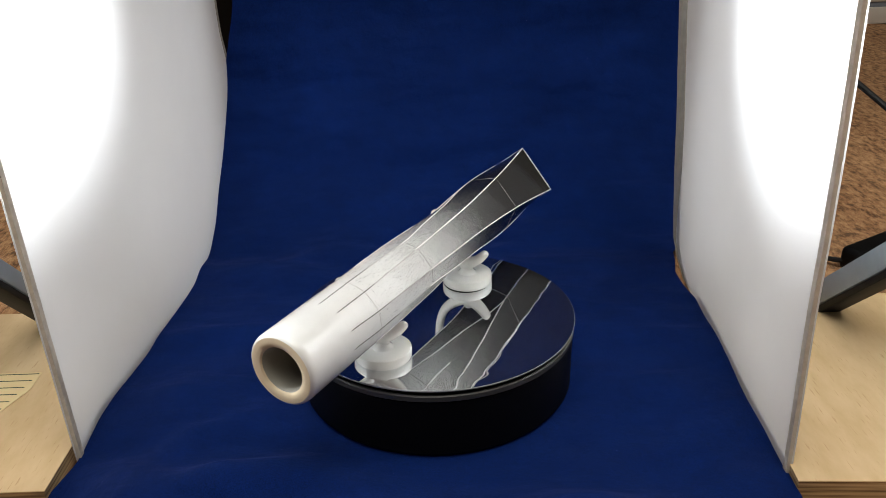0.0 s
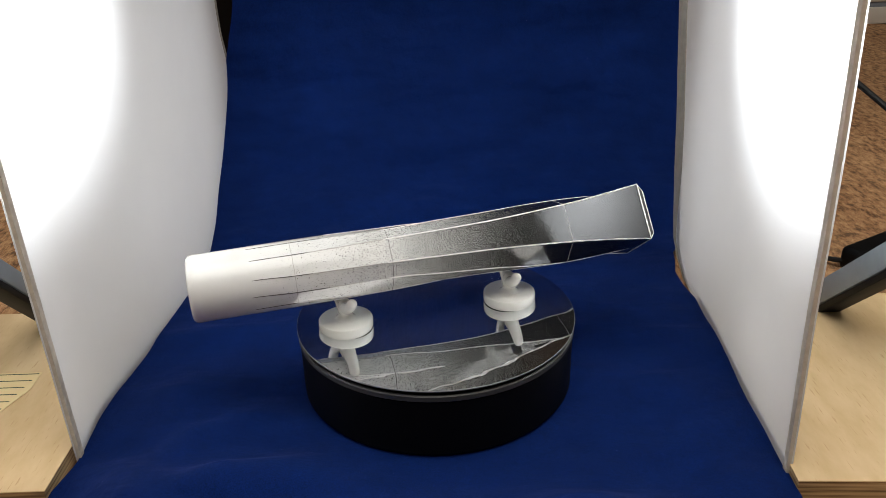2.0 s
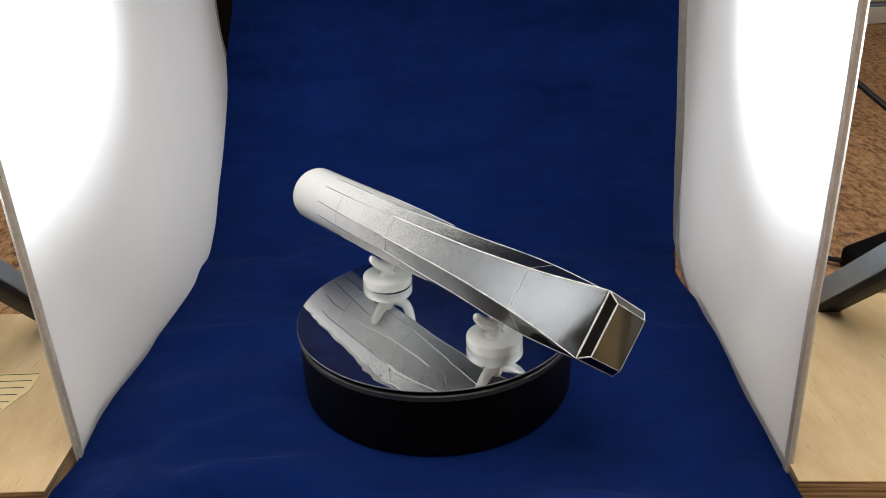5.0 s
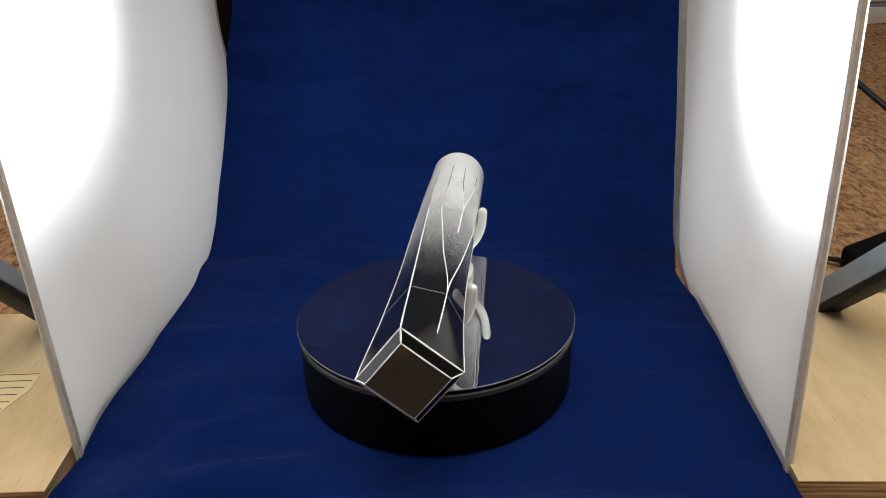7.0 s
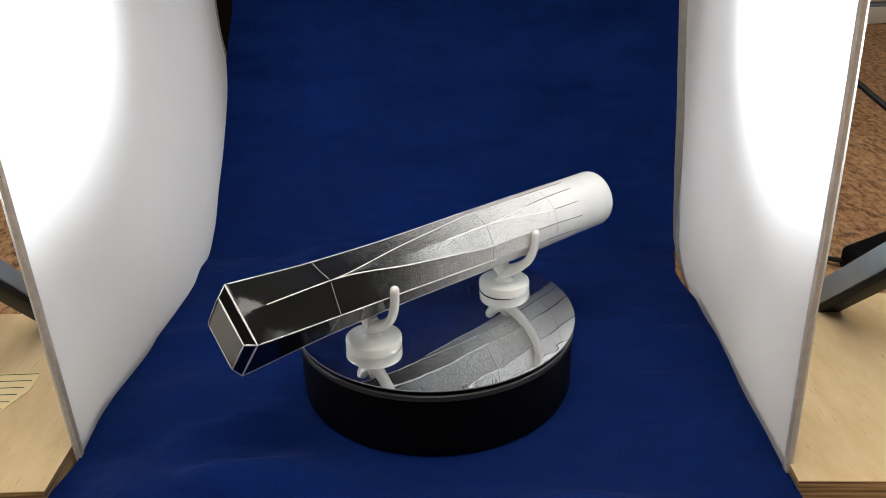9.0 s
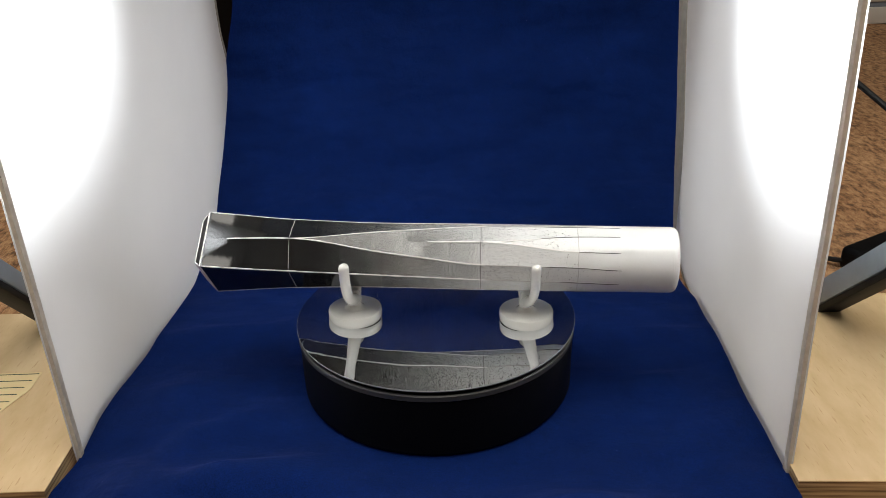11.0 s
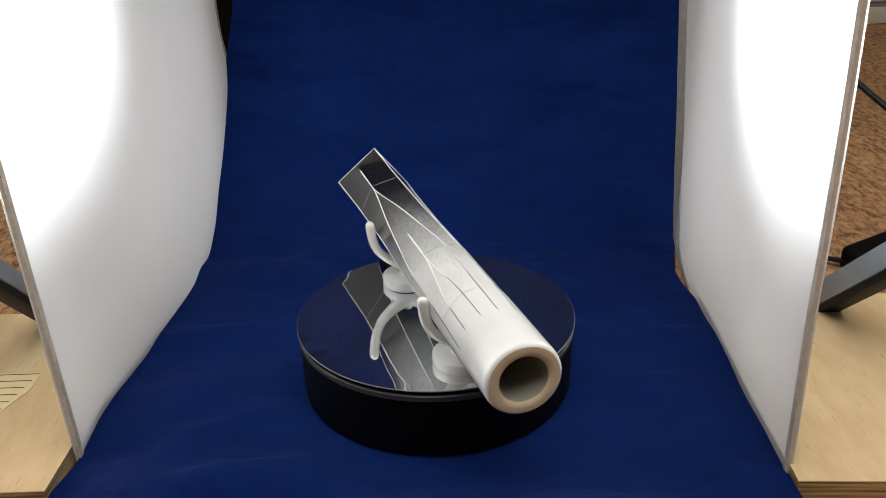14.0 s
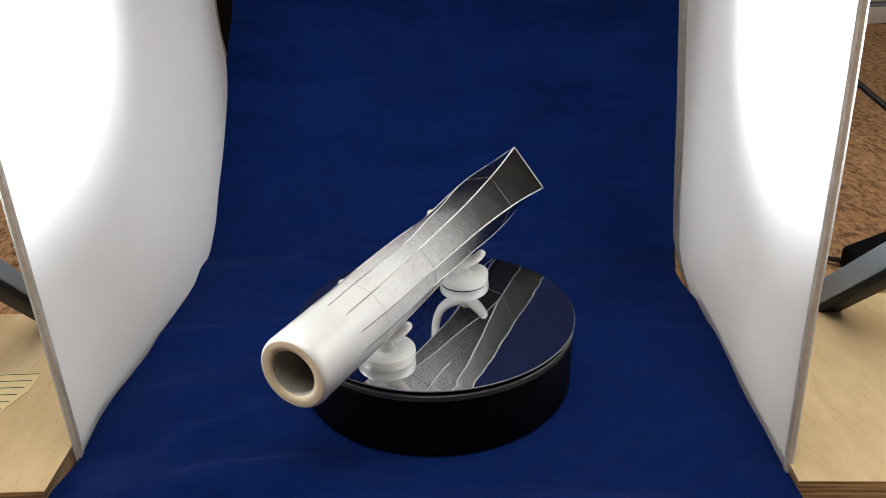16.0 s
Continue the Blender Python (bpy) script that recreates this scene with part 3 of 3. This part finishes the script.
for s, mat, wd in ((0.0635, M_LINE_DIM, 0.0005), (0.1283, M_LINE_DARK, 0.0006), (0.1945, M_LINE_DARK, 0.0007), (0.2583, M_LINE_DIM, 0.00055)):
    ring = []
    pts = section(s, 6)
    clean = [p for i, p in enumerate(pts) if (p - pts[i - 1]).length > 1e-6]
    clean.append(clean[0].copy())
    for i, p in enumerate(clean):
        out = Vector((0, p.y, p.z)).normalized()
        ring.append(p + Vector((0.0004 * noise.noise(p * 300), 0, 0)))
    stripe(ring, wd, mat, "joint_line", "fine line round the tube", up=0.0001)
for i in range(4):
    j = (i + 1) % 4
    n = 10
    stripe([SQ_OUT[i].lerp(SQ_OUT[j], t / n) for t in range(n + 1)], 0.0014, M_LINE_WHITE, "edge_line", up=0.0003)
    stripe([SQ_IN[i].lerp(SQ_IN[j], t / n) + Vector((0.0001, 0, 0)) for t in range(n + 1)], 0.0012, M_LINE_WHITE, "edge_line", up=0.0003)
    stripe([SQ_OUT[i].lerp(SQ_IN[i], t / 4) for t in range(5)], 0.0012, M_LINE_WHITE, "edge_line", up=0.0003)


# ---- the two hooks ----
def hook(s, lean):
    base = empty("hook_stand")
    foot = (TUBE @ Vector((s, 0, 0))).xy
    m = Matrix.Translation((foot.x, foot.y, 0)) @ Matrix.Rotation(radians(YAW + lean), 4, "Z")
    z = sag(foot.length) - 0.0004
    part("base_disc", lathe([(0, z + 0.00035), (0.0184, z + 0.00035), (0.0189, z + 0.0014), (0.0191, z + 0.0024), (0.0191, 0.0044), (0.0187, 0.0053), (0.0178, 0.0057), (0.008, 0.0060), (0, 0.0061)], 72, m), M_WHITE_GLOSS, base, "glossy white round foot")
    # thin black disc painted in for the shade where foot meets mirror
    part("contact_shade", lathe([(0, z), (0.0186, z), (0.0186, z + 0.00035), (0, z + 0.00035)], 64, m), M_RUBBER_SHADE, base, "thin black disc standing for the contact shade")
    part("stem", lathe([(0, 0.0052), (0.0082, 0.0057), (0.0062, 0.0066), (0.0050, 0.0086), (0.0046, 0.0110), (0.0048, 0.0140), (0.0044, 0.0175), (0.0030, 0.0200), (0, 0.0206)], 40, m), M_WHITE_GLOSS, base)
    arm = spline([(0, -0.001, 0.0115), (0, 0.0055, 0.0150), (0, 0.0135, 0.0200), (0, 0.0213, 0.0275), (0, 0.0257, 0.038), (0, 0.0270, 0.0502)], 7)
    rad = [0.0048 - 0.0017 * min(1, i / (0.5 * len(arm))) for i in range(len(arm))]
    part("long_arm", sweep(arm, rad, 18, 1.2, m), M_WHITE_GLOSS, base)
    arm = spline([(0, 0.001, 0.0115), (0, -0.005, 0.0152), (0, -0.0105, 0.0190), (0, -0.0150, 0.0238)], 6)
    rad = [0.0046 - 0.0016 * i / len(arm) for i in range(len(arm))]
    part("short_arm", sweep(arm, rad, 18, 1.15, m), M_WHITE_GLOSS, base)
    return tagged(base, "glossy white double-prong hook on a round foot, holding the tube", "hook", group="hooks under the tube")


hooks = [hook(0.0968, 12), hook(0.2195, 0)]


# ---- work lamps beside the boards ----
def work_lamp(thick, p0, p1, label):
    """A square steel arm with a black underside that runs up from behind the board."""
    base = empty("work_lamp")
    a, b = Vector(p0), Vector(p1)
    d = (b - a)
    m = Matrix.Translation((a + b) / 2) @ d.to_track_quat("X", "Z").to_matrix().to_4x4()
    h = d.length / 2
    part("arm", box(-h, h, -0.010, 0.010, -0.008, thick, 0.003, m), M_STEEL, base, "grey painted steel arm")
    part("channel", box(-h, h, -0.009, 0.009, -0.0135, -0.008, 0.001, m), M_BLACK, base, "black channel under the arm")
    return tagged(base, label, "lamp", group="work lamps")


lamp_r = work_lamp(0.011, (0.32, 0.102, -0.066), (0.32, -0.14, 0.151), "grey steel arm of a work lamp behind the board")
lamp_l = work_lamp(0.007, (-0.32, 0.118, -0.06), (-0.32, -0.10, 0.155), "grey steel arm of a work lamp behind the board")
adapter = empty("power_adapter")
part("case", box(-0.06, 0.06, -0.018, 0.018, -0.014, 0.010, 0.006, pose(0.443, 0.189, -0.0505, 0, 0, 30), 3), M_BLACK, adapter)
part("cable", sweep(spline([(0.394, 0.1625, -0.052), (0.380, 0.1800, -0.0575), (0.366, 0.190, -0.0575), (0.32, 0.200, -0.0575)], 6), [0.0024] * 19, 10), M_RUBBER_SHADE, adapter)
tagged(adapter, "black plastic power adapter with a cable", "adapter")
cable = mesh_object("cable", sweep(spline([(0.36, 0.27, 0.135), (0.43, 0.16, 0.065), (0.49, 0.08, 0.0), (0.54, 0.04, -0.055)], 8), [0.0028] * 25, 10), M_RUBBER_SHADE)
tagged(cable, "black power cable hanging above the carpet", "cable")


# ---- what turns ----
def motions():
    turns = [(0.5 * i, pose(0, 0, 0, 0, 0, lerp_table(0.5 * i, list(range(17)), SPIN))) for i in range(33)]
    for ob in (platter, tube, *hooks):
        walk(ob, turns)


motions()
